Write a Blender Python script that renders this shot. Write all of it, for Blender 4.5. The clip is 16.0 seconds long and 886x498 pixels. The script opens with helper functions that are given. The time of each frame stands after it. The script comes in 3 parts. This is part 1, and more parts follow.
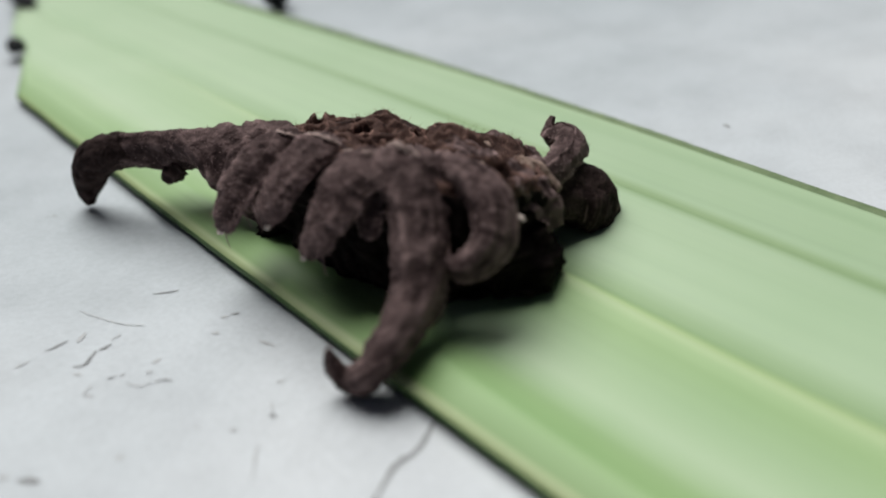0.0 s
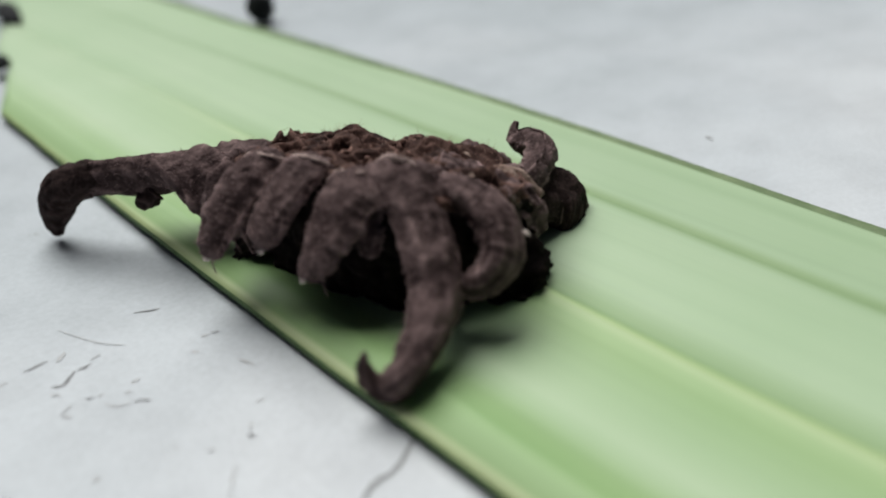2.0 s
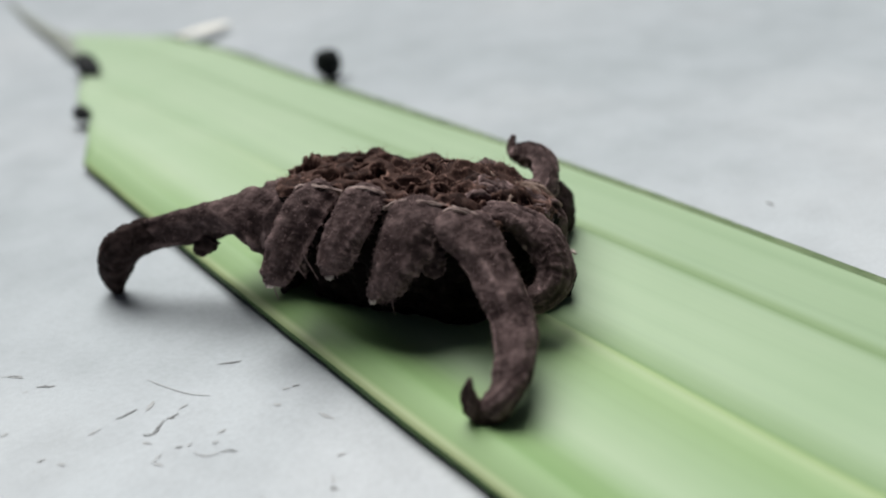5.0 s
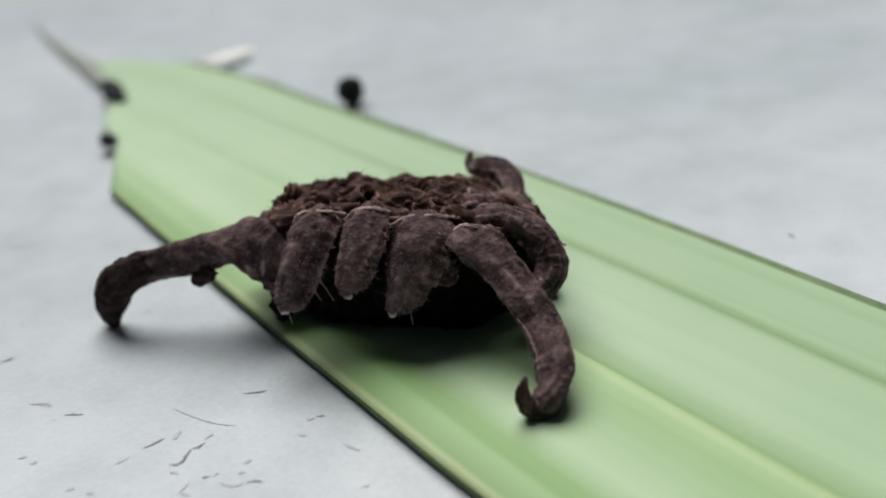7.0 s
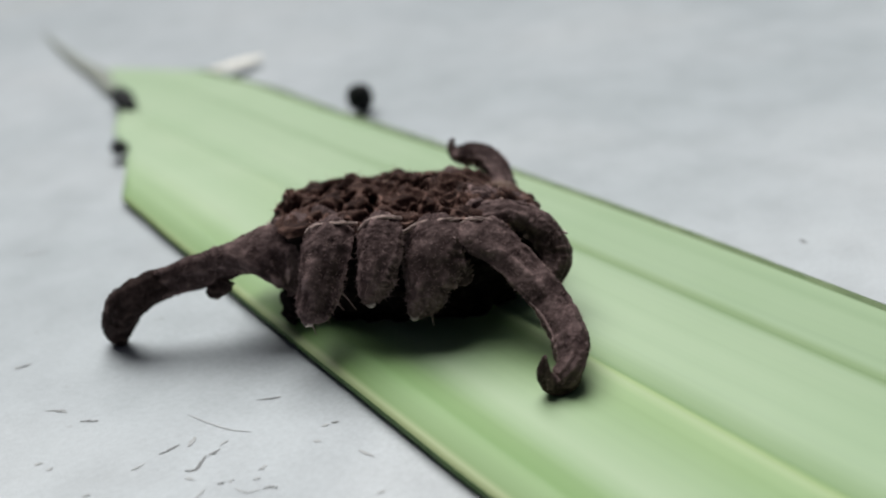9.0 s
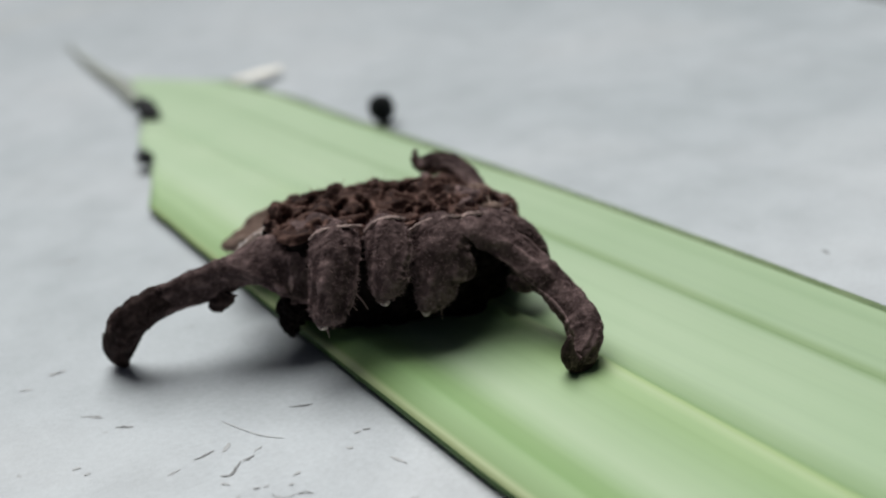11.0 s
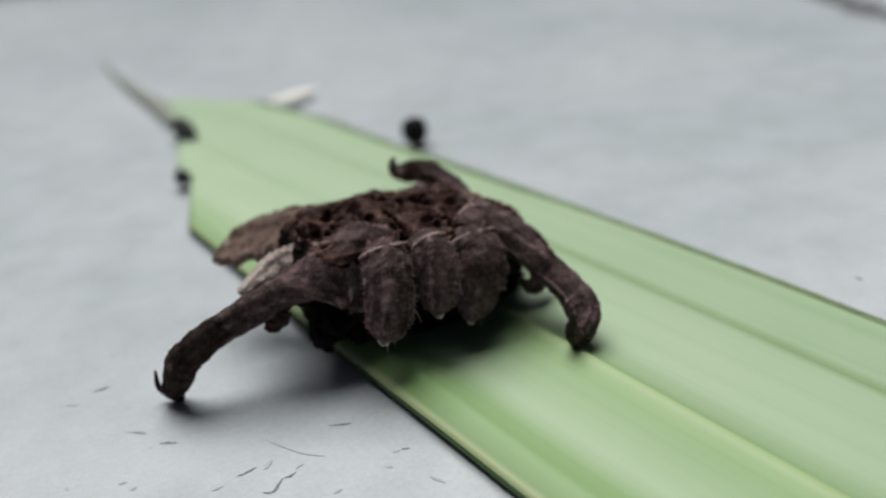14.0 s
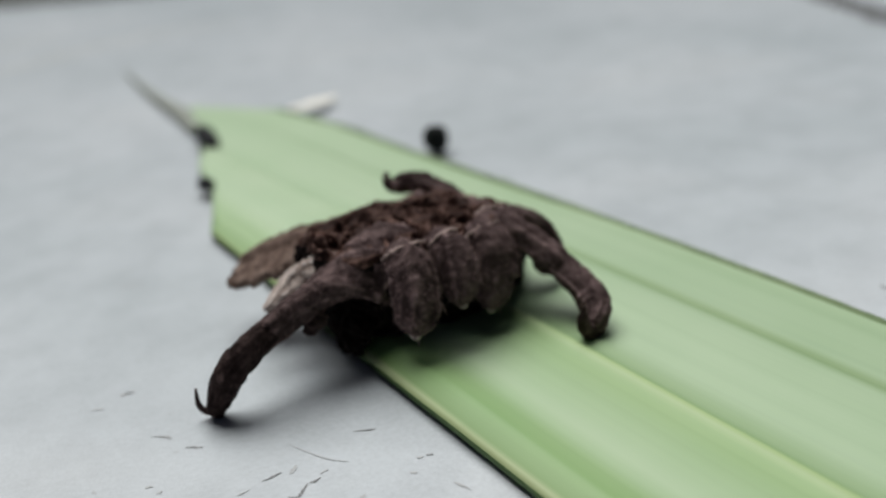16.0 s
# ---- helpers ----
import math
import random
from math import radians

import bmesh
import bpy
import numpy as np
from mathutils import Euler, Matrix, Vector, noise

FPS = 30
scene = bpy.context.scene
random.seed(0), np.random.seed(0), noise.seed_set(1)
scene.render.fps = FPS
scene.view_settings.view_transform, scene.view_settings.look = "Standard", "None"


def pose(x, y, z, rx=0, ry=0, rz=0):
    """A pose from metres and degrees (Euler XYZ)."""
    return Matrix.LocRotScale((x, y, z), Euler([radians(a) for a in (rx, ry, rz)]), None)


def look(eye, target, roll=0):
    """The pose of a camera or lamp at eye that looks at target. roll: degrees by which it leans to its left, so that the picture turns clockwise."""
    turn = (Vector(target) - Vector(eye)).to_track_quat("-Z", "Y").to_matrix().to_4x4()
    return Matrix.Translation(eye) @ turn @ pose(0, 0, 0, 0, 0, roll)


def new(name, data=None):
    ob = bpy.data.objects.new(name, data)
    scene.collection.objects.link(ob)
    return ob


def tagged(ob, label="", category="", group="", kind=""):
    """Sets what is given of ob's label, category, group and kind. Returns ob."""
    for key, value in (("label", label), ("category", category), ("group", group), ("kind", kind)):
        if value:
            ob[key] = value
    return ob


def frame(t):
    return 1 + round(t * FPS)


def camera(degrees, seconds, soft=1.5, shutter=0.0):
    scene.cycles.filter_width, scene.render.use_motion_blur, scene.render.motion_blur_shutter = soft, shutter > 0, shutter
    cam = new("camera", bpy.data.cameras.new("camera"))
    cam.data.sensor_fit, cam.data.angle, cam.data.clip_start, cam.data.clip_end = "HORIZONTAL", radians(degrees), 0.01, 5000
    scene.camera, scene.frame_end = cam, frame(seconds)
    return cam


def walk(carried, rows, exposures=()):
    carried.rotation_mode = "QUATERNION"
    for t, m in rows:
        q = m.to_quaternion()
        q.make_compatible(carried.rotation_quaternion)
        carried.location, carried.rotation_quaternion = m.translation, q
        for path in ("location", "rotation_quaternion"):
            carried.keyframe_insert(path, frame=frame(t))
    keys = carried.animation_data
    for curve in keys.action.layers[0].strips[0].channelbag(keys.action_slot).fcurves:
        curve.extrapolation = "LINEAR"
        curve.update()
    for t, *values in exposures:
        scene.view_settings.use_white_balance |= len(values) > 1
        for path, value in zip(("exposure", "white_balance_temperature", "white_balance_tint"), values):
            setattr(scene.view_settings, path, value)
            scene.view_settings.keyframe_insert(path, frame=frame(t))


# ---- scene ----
# ---- camera ----
cam = camera(49.0, 16.0, soft=2.0)
cam.data.dof.use_dof = True
cam.data.dof.focus_distance = 0.102
cam.data.dof.aperture_fstop = 14.0

PATH = [
    (0, -0.03625, -0.07208, 0.05177, 59.34, 4.47, -40.70),
    (0.5, -0.03571, -0.07205, 0.05180, 59.28, 4.79, -40.69),
    (1, -0.03526, -0.07232, 0.05181, 59.35, 5.01, -40.73),
    (1.5, -0.03457, -0.07256, 0.05162, 59.51, 4.76, -41.07),
    (2, -0.03481, -0.07269, 0.05210, 59.86, 4.78, -41.20),
    (2.5, -0.03507, -0.07272, 0.05262, 60.13, 4.72, -41.11),
    (3, -0.03538, -0.07264, 0.05285, 60.15, 4.55, -41.20),
    (3.5, -0.03629, -0.07267, 0.05382, 60.72, 4.82, -40.59),
    (4, -0.03719, -0.07304, 0.05488, 61.50, 4.68, -40.13),
    (4.5, -0.03832, -0.07274, 0.05574, 62.19, 4.81, -38.95),
    (6.8, -0.03935, -0.07248, 0.05810, 62.62, 4.74, -37.98),
    (7, -0.03953, -0.07247, 0.05821, 63.60, 4.93, -37.56),
    (7.5, -0.04003, -0.07220, 0.05794, 63.64, 5.05, -37.33),
    (8, -0.04024, -0.07203, 0.05791, 63.62, 5.05, -37.32),
    (8.5, -0.04025, -0.07207, 0.05799, 63.62, 5.22, -37.34),
    (9, -0.04039, -0.07216, 0.05842, 63.99, 5.18, -37.34),
    (11.3, -0.04350, -0.07206, 0.05970, 64.80, 5.26, -36.57),
    (11.5, -0.04389, -0.07215, 0.05988, 65.35, 5.15, -36.29),
    (12, -0.04510, -0.07270, 0.06070, 65.56, 5.12, -35.44),
    (12.5, -0.04532, -0.07245, 0.06077, 65.56, 5.07, -35.49),
    (13, -0.04530, -0.07232, 0.06099, 65.74, 5.15, -35.46),
    (13.5, -0.04541, -0.07239, 0.06113, 65.76, 5.14, -35.49),
    (14, -0.04542, -0.07239, 0.06115, 65.72, 5.26, -35.38),
    (14.5, -0.04545, -0.07227, 0.06091, 65.65, 5.32, -35.49),
    (15, -0.04558, -0.07223, 0.06076, 65.61, 5.31, -35.35),
    (15.5, -0.04602, -0.07227, 0.06115, 65.89, 5.31, -35.15),
    (16, -0.04647, -0.07218, 0.06126, 66.29, 5.44, -34.44),
]

walk(cam, [(t, pose(*p)) for t, *p in PATH], exposures=[(0, -0.32), (4.5, -0.28), (7, -0.33), (9, -0.34), (11.5, -0.40), (16, -0.47)])

# ---- world and light: an overcast day, brighter from beyond the leaf ----
world = bpy.data.worlds.new("overcast")
scene.world = world
world.use_nodes = True
wn = world.node_tree
sky = wn.nodes.new("ShaderNodeTexSky")
sky.sky_type, sky.sun_disc = "NISHITA", False
sky.sun_elevation, sky.sun_rotation = radians(63), radians(18)
sky.air_density, sky.dust_density, sky.ozone_density = 0.4, 6.0, 0.3
wn.links.new(sky.outputs[0], wn.nodes["Background"].inputs[0])
wn.nodes["Background"].inputs[1].default_value = 0.027
sun = new("sun", bpy.data.lights.new("sun", "SUN"))
sun.data.energy, sun.data.angle, sun.data.color = 4.95, radians(50), (0.975, 0.985, 0.965)
sun.matrix_world = look((0.19, 0.60, 1.22), (0, 0, 0))
scene.view_settings.exposure = 0.0


# ---- materials ----
class Mat:
    """A node material with short ways to add nodes."""

    def __init__(self, name):
        self.m = bpy.data.materials.new(name)
        self.m.use_nodes = True
        self.t = self.m.node_tree
        self.b = self.t.nodes["Principled BSDF"]

    def put(self, kind, **ins):
        n = self.t.nodes.new("ShaderNode" + kind)
        for k, v in ins.items():
            n.inputs[k.replace("_", " ")].default_value = v
        return n

    def link(self, a, b):
        self.t.links.new(a, b)

    def coords(self):
        return self.put("TexCoord").outputs["Object"]

    def stretch(self, vec, s, turn=0.0):
        n = self.put("Mapping")
        n.inputs["Scale"].default_value = s
        n.inputs["Rotation"].default_value = (0, 0, turn)
        self.link(vec, n.inputs[0])
        return n.outputs[0]

    def noise(self, vec, scale, detail=4.0, rough=0.6):
        n = self.put("TexNoise", Scale=scale, Detail=detail, Roughness=rough)
        self.link(vec, n.inputs["Vector"])
        return n.outputs["Fac"]

    def ramp(self, fac, *stops):
        n = self.put("ValToRGB")
        e = n.color_ramp.elements
        while len(e) < len(stops):
            e.new(0.5)
        for el, (p, c) in zip(e, stops):
            el.position, el.color = p, (*c, 1) if len(c) == 3 else c
        self.link(fac, n.inputs[0])
        return n.outputs[0]

    def mix(self, fac, a, b, kind="MIX"):
        n = self.put("Mix")
        n.data_type, n.blend_type = "RGBA", kind
        for sock, v in ((n.inputs[0], fac), (n.inputs[6], a), (n.inputs[7], b)):
            if isinstance(v, (int, float)):
                sock.default_value = v
            elif isinstance(v, tuple):
                sock.default_value = (*v, 1)
            else:
                self.link(v, sock)
        return n.outputs[2]

    def bump(self, fac, strength, dist, under=None):
        n = self.put("Bump", Strength=strength, Distance=dist)
        self.link(fac, n.inputs["Height"])
        if under:
            self.link(under, n.inputs["Normal"])
        return n.outputs[0]

    def done(self, color=None, rough=None, normal=None, **ins):
        for sock, v in (("Base Color", color), ("Roughness", rough), ("Normal", normal)):
            if v is None:
                continue
            if isinstance(v, (int, float)):
                self.b.inputs[sock].default_value = v
            elif isinstance(v, tuple):
                self.b.inputs[sock].default_value = (*v, 1)
            else:
                self.link(v, self.b.inputs[sock])
        for k, v in ins.items():
            self.b.inputs[k.replace("_", " ")].default_value = v
        return self.m


def grey(v):
    return (v, v, v)


def hide_material(name, dark, mid, light, grain=1.0, gloss=0.06, relief=1.0):
    """Velvety caterpillar hide: matt, mottled, with highlights painted in where it stands proud."""
    k = Mat(name)
    v = k.coords()
    big = k.noise(v, 150, 4, 0.6)
    blot = k.noise(v, 520 * grain, 3, 0.55)
    fine = k.noise(v, 1500 * grain, 4, 0.65)
    c = k.ramp(big, (0.34, dark), (0.52, mid), (0.72, light))
    c = k.mix(0.62, c, k.ramp(blot, (0.36, dark), (0.5, mid), (0.64, light)))
    c = k.mix(0.30, c, k.ramp(fine, (0.3, tuple(x * 0.4 for x in mid)), (0.55, mid), (0.8, tuple(min(1, x * 1.6) for x in light))))
    # edge highlights put into the colour
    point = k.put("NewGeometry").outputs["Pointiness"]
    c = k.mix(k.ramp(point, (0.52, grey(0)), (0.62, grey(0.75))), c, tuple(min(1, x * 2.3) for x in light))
    speck = k.noise(v, 2600 * grain, 5, 0.7)
    c = k.mix(0.25, c, k.mix(1.0, c, k.ramp(speck, (0.34, grey(0.35)), (0.5, grey(1.0)), (0.66, grey(1.9))), "MULTIPLY"))
    n = k.bump(speck, 0.2 * relief, 0.00015)
    n = k.bump(fine, 0.5 * relief, 0.0004, n)
    n = k.bump(blot, 0.8 * relief, 0.0009, n)
    n = k.bump(big, 0.8, 0.0018, n)
    return k.done(c, 0.78, n, Specular_IOR_Level=gloss)


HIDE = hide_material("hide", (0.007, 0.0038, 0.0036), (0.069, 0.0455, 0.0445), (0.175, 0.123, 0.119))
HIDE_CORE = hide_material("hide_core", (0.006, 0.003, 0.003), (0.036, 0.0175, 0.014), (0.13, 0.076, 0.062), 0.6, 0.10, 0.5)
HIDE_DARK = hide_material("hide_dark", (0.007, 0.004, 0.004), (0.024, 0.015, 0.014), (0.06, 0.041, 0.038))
# near-black colour that stands in for the shade under the body
BELLY_SHADE = hide_material("belly_shade", (0.002, 0.0015, 0.0015), (0.006, 0.0042, 0.004), (0.014, 0.010, 0.009), gloss=0.03)
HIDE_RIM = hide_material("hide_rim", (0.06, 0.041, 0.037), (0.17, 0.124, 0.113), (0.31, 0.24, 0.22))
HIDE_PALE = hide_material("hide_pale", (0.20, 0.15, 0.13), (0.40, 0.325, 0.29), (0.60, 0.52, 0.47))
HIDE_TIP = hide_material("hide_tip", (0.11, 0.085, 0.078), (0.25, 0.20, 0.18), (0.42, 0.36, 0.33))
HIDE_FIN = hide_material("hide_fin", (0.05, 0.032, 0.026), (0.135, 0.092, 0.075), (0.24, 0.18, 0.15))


def leaf_material():
    """Pale green strap leaf with long veins; x runs across the blade."""
    k = Mat("green_leaf")
    v = k.coords()
    sep = k.put("SeparateXYZ")
    k.link(v, sep.inputs[0])
    uv = k.put("SeparateXYZ")
    k.link(k.put("TexCoord").outputs["UV"], uv.inputs[0])
    g1, g2 = (0.345, 0.466, 0.292), (0.390, 0.51, 0.333)
    # g3: darker green that stands in for duller light towards the right edge
    g3 = (0.318, 0.435, 0.268)
    base = k.ramp(uv.outputs[0], (0.0, (0.36, 0.43, 0.22)), (0.012, (0.36, 0.43, 0.22)), (0.022, (0.17, 0.29, 0.09)), (0.07, (0.22, 0.36, 0.14)), (0.12, (0.25, 0.385, 0.17)),
                  (0.19, g1), (0.375, (0.25, 0.385, 0.16)), (0.392, (0.335, 0.455, 0.215)), (0.404, (0.335, 0.455, 0.215)), (0.410, (0.23, 0.35, 0.14)), (0.418, (0.27, 0.40, 0.19)), (0.428, (0.235, 0.345, 0.175)), (0.445, (0.265, 0.38, 0.20)),
                  (0.5, g1), (0.6, g1), (0.705, g3), (0.732, (0.25, 0.355, 0.185)), (0.756, (0.25, 0.355, 0.185)), (0.775, g3), (0.93, g3), (0.968, g1), (0.978, (0.11, 0.19, 0.065)), (1.0, (0.14, 0.23, 0.08)))
    far = k.put("MapRange")
    for s, val in (("From Min", 0.01), ("From Max", 0.075)):
        far.inputs[s].default_value = val
    k.link(sep.outputs[1], far.inputs["Value"])
    soft = k.ramp(uv.outputs[0], (0.0, (0.30, 0.37, 0.15)), (0.012, (0.27, 0.41, 0.18)), (0.2, g2), (0.39, g1), (0.42, g1), (0.6, g1), (0.742, g3), (0.955, g1), (0.968, (0.15, 0.24, 0.10)), (1.0, (0.15, 0.24, 0.10)))
    base = k.mix(far.outputs[0], base, soft)
    veins = k.noise(k.stretch(v, (1, 0.008, 1)), 900, 3, 0.6)
    broad = k.noise(k.stretch(v, (1, 0.03, 1)), 170, 2, 0.5)
    blot = k.noise(v, 45, 3, 0.5)
    c = k.mix(0.15, base, k.mix(1.0, base, k.ramp(veins, (0.3, grey(0.72)), (0.5, grey(1.0)), (0.72, (1.14, 1.1, 1.05))), "MULTIPLY"))
    c = k.mix(0.24, c, k.mix(1.0, c, k.ramp(broad, (0.32, (0.72, 0.8, 0.7)), (0.5, grey(1.0)), (0.7, (1.2, 1.12, 1.15))), "MULTIPLY"))
    c = k.mix(0.4, c, k.mix(1.0, c, k.ramp(blot, (0.3, (0.84, 0.92, 0.82)), (0.7, (1.1, 1.06, 1.1))), "MULTIPLY"))
    n = k.bump(veins, 0.12, 0.0002)
    return k.done(c, 0.52, n, Specular_IOR_Level=0.5)


def concrete_material():
    """Chalky white-grey paint on concrete: cloudy stains, pin holes, scratches; the dimmer light far off is painted in.
    """
    k = Mat("painted_concrete")
    v = k.coords()
    cloud = k.noise(v, 16, 4, 0.55)
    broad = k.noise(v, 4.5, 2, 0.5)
    mid = k.noise(v, 95, 5, 0.6)
    grain = k.noise(v, 1500, 4, 0.7)
    spots = k.noise(k.stretch(v, (1, 0.55, 1), 0.7), 420, 3, 0.55)
    c = k.ramp(cloud, (0.28, (0.47, 0.50, 0.52)), (0.5, (0.55, 0.577, 0.60)), (0.72, (0.615, 0.633, 0.65)))
    c = k.mix(0.5, c, k.mix(1.0, c, k.ramp(mid, (0.3, grey(0.8)), (0.6, grey(1.06))), "MULTIPLY"))
    # broad dark areas painted in for the dimmer light on the ground
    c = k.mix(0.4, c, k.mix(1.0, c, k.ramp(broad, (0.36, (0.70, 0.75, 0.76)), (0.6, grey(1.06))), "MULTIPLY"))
    c = k.mix(0.35, c, k.mix(1.0, c, k.ramp(grain, (0.3, grey(0.8)), (0.7, grey(1.1))), "MULTIPLY"))
    sep = k.put("SeparateXYZ")
    k.link(k.stretch(v, (1, 1, 1), radians(36.3)), sep.inputs[0])
    far_shade = k.put("Math")
    far_shade.operation = "MULTIPLY_ADD"
    k.link(cloud, far_shade.inputs[0])
    far_shade.inputs[1].default_value = 0.16
    k.link(sep.outputs[1], far_shade.inputs[2])
    # dimmer light far off, painted as a darkening towards the slab's edge
    c = k.mix(0.9, c, k.mix(1.0, c, k.ramp(far_shade.outputs[0], (0.06, grey(1.0)), (0.18, (0.85, 0.86, 0.87)), (0.36, (0.68, 0.70, 0.715))), "MULTIPLY"))
    c = k.mix(k.ramp(spots, (0.70, grey(0)), (0.78, grey(0.5))), c, (0.27, 0.26, 0.26))
    n = k.bump(grain, 0.25, 0.0003)
    n = k.bump(mid, 0.12, 0.0015, n)
    return k.done(c, 0.95, n, Specular_IOR_Level=0.1)


def plain(name, dark, light, scale, rough=0.8, relief=0.0004):
    k = Mat(name)
    v = k.coords()
    f = k.noise(v, scale, 5, 0.65)
    return k.done(k.ramp(f, (0.3, dark), (0.7, light)), rough, k.bump(f, 0.5, relief), Specular_IOR_Level=0.2)


LEAF = leaf_material()
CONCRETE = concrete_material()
UNDER_SHADE = plain("leaf_under_shade", (0.05, 0.10, 0.03), (0.085, 0.15, 0.05), 300, 0.6)
CHIP = plain("bare_chip", (0.15, 0.152, 0.155), (0.37, 0.375, 0.38), 1800)
STREAK = plain("faint_streak", (0.33, 0.35, 0.355), (0.46, 0.48, 0.485), 60)
DARK_PATCH = plain("dark_patch", (0.10, 0.105, 0.11), (0.18, 0.185, 0.19), 60)
CHIP_FAINT = plain("faint_chip", (0.38, 0.39, 0.395), (0.52, 0.53, 0.535), 1800)
SOIL = plain("dark_soil", (0.035, 0.04, 0.036), (0.09, 0.095, 0.09), 30)
MARGIN = plain("leaf_margin", (0.10, 0.15, 0.07), (0.19, 0.25, 0.13), 250, 0.6)
BLACK = plain("black_berry", (0.005, 0.006, 0.007), (0.016, 0.018, 0.020), 700, 0.85)
FLAKE = plain("pale_flake", (0.80, 0.76, 0.66), (0.92, 0.90, 0.84), 400)
STEM = plain("dry_stem", (0.20, 0.215, 0.185), (0.34, 0.36, 0.325), 500)


# ---- mesh helpers; the caterpillar and the leaf are given in decimetres ----
DM = 0.1


def part(name, bm, material, parent=None, label="", smooth=True):
    me = bpy.data.meshes.new(name)
    bmesh.ops.recalc_face_normals(bm, faces=bm.faces)
    bm.to_mesh(me)
    bm.free()
    me.materials.append(material)
    if smooth:
        me.polygons.foreach_set("use_smooth", [True] * len(me.polygons))
    ob = new(name, me)
    if parent is not None:
        ob.parent = parent
    if label:
        tagged(ob, label)
    return ob


def spline(points, n):
    """n + 1 points of a Catmull-Rom curve through the rows of points (any width)."""
    p = np.array(points, float)
    p = np.vstack([2 * p[0] - p[1], p, 2 * p[-1] - p[-2]])
    out = []
    for s in np.linspace(0, len(p) - 3 - 1e-9, n + 1):
        i = int(s)
        t = s - i
        a, b, c, d = p[i : i + 4]
        out.append(0.5 * (2 * b + (c - a) * t + (2 * a - 5 * b + 4 * c - d) * t * t + (3 * b - 3 * c + d - a) * t**3))
    return np.array(out)


def lobe(rows, side, n=64, around=36, bow=0.0, rough=0.05, seed=0.0, flute=0.0, ragged=0.0, side_end=None, flat=1.0):
    """A solid curved lobe. rows: x, y, z, half width, half thickness along it; side: the direction of its width, turning to side_end; bow: how far its
    edges bend down; flute: lengthwise folds; rough: uneven surface, as a share of the width; ragged: torn, wavy edges; flat: below 1, a broader face with sharper edges."""
    bm = bmesh.new()
    pts = spline(rows, n)
    rings = []
    side0 = np.array(side, float)
    side1 = side0 if side_end is None else np.array(side_end, float)
    for i, (x, y, z, w, h) in enumerate(pts):
        a = pts[max(i - 1, 0)][:3]
        b = pts[min(i + 1, n)][:3]
        d = (b - a) / max(np.linalg.norm(b - a), 1e-9)
        side = side0 + (side1 - side0) * min(1.0, i / (0.55 * n))
        s = side - d * (side @ d)
        s /= max(np.linalg.norm(s), 1e-9)
        up = np.cross(s, d)
        if i == 0:
            flip = -1.0 if up[2] < 0 else 1.0
        up = up * flip
        w, h = max(w, 1e-4), max(h, 1e-4)
        tear = [ragged * (0.55 * noise.noise(Vector((i * 0.13, k, seed))) + 0.35 * noise.noise(Vector((i * 0.37, k, seed + 2))) + 0.3 * noise.noise(Vector((i * 0.8, k, seed + 5)))) for k in (1.0, 4.0)]
        curl = 0.5 * ragged * noise.noise(Vector((i * 0.12, 9.0, seed)))
        ring = []
        for j in range(around):
            q = 2 * math.pi * j / around
            cx, cy = math.cos(q), math.sin(q)
            cx, cy = math.copysign(abs(cx) ** flat, cx), math.copysign(abs(cy) ** flat, cy)
            ww = w * (1 + (tear[0] * max(cx, 0) + tear[1] * max(-cx, 0)))
            fold = flute * h * (math.sin(5.5 * cx + seed) + 0.6 * math.sin(11 * cx + 2 * seed)) * (1 if cy > 0 else -0.4)
            p = np.array([x, y, z]) + s * (ww * cx) + up * (h * cy * (1 - 0.35 * cx * cx) - (bow + curl * cx) * w * cx * cx + fold)
            v = Vector(p) * 34 + Vector((seed * 7.3, seed * 3.1, seed))
            w2 = Vector((5.0 * cx + seed, i * 0.05, cy + seed))
            off = 0.55 * noise.noise(v) + 0.8 * noise.noise(w2) + 0.5 * noise.noise(w2 * 2.3) + 0.5 * noise.noise(v * 2.6) + 0.3 * noise.noise(v * 6.0)
            p = p + (s * cx * 0.6 + up * (cy if cy > 0 else cy)) * off * rough * min(w, 2.2 * h)
            ring.append(bm.verts.new(p * DM))
        rings.append(ring)
    for r, q in zip(rings, rings[1:]):
        for j in range(around):
            bm.faces.new((r[j], r[(j + 1) % around], q[(j + 1) % around], q[j]))
    bm.faces.new(rings[0])
    bm.faces.new(rings[-1])
    return bm


# ---- the setting ----
HEAD = radians(-36.3)


def slab():
    """Painted concrete slab, whose far edge lies about thirty-five centimetres off."""
    bm = bmesh.new()
    n = 60
    xs = [-2.5 + 5.0 * i / n for i in range(n + 1)]
    c, s = math.cos(HEAD), math.sin(HEAD)
    rows = []
    for y, z in ((-1.5, 0.0), (-0.3, 0.0), (0.0, 0.0), (0.378, 0.0), (0.386, -0.004), (0.388, -0.06)):
        row = []
        for x in xs:
            yy = y + (0.004 * noise.noise(Vector((x * 9, 0, 3))) if y > 0.3 else 0)
            row.append(bm.verts.new((c * x - s * yy, s * x + c * yy, z)))
        rows.append(row)
    for a, b in zip(rows, rows[1:]):
        for i in range(n):
            bm.faces.new((a[i], a[i + 1], b[i + 1], b[i]))
    return part("pavement", bm, CONCRETE, smooth=False)


pavement = tagged(slab(), "white-grey painted concrete slab with small chips and cracks", "concrete slab", kind="structure")

bm = bmesh.new()
bmesh.ops.create_grid(bm, x_segments=8, y_segments=8, size=60)
ground = part("ground", bm, SOIL, smooth=False)
ground.location.z = -0.06
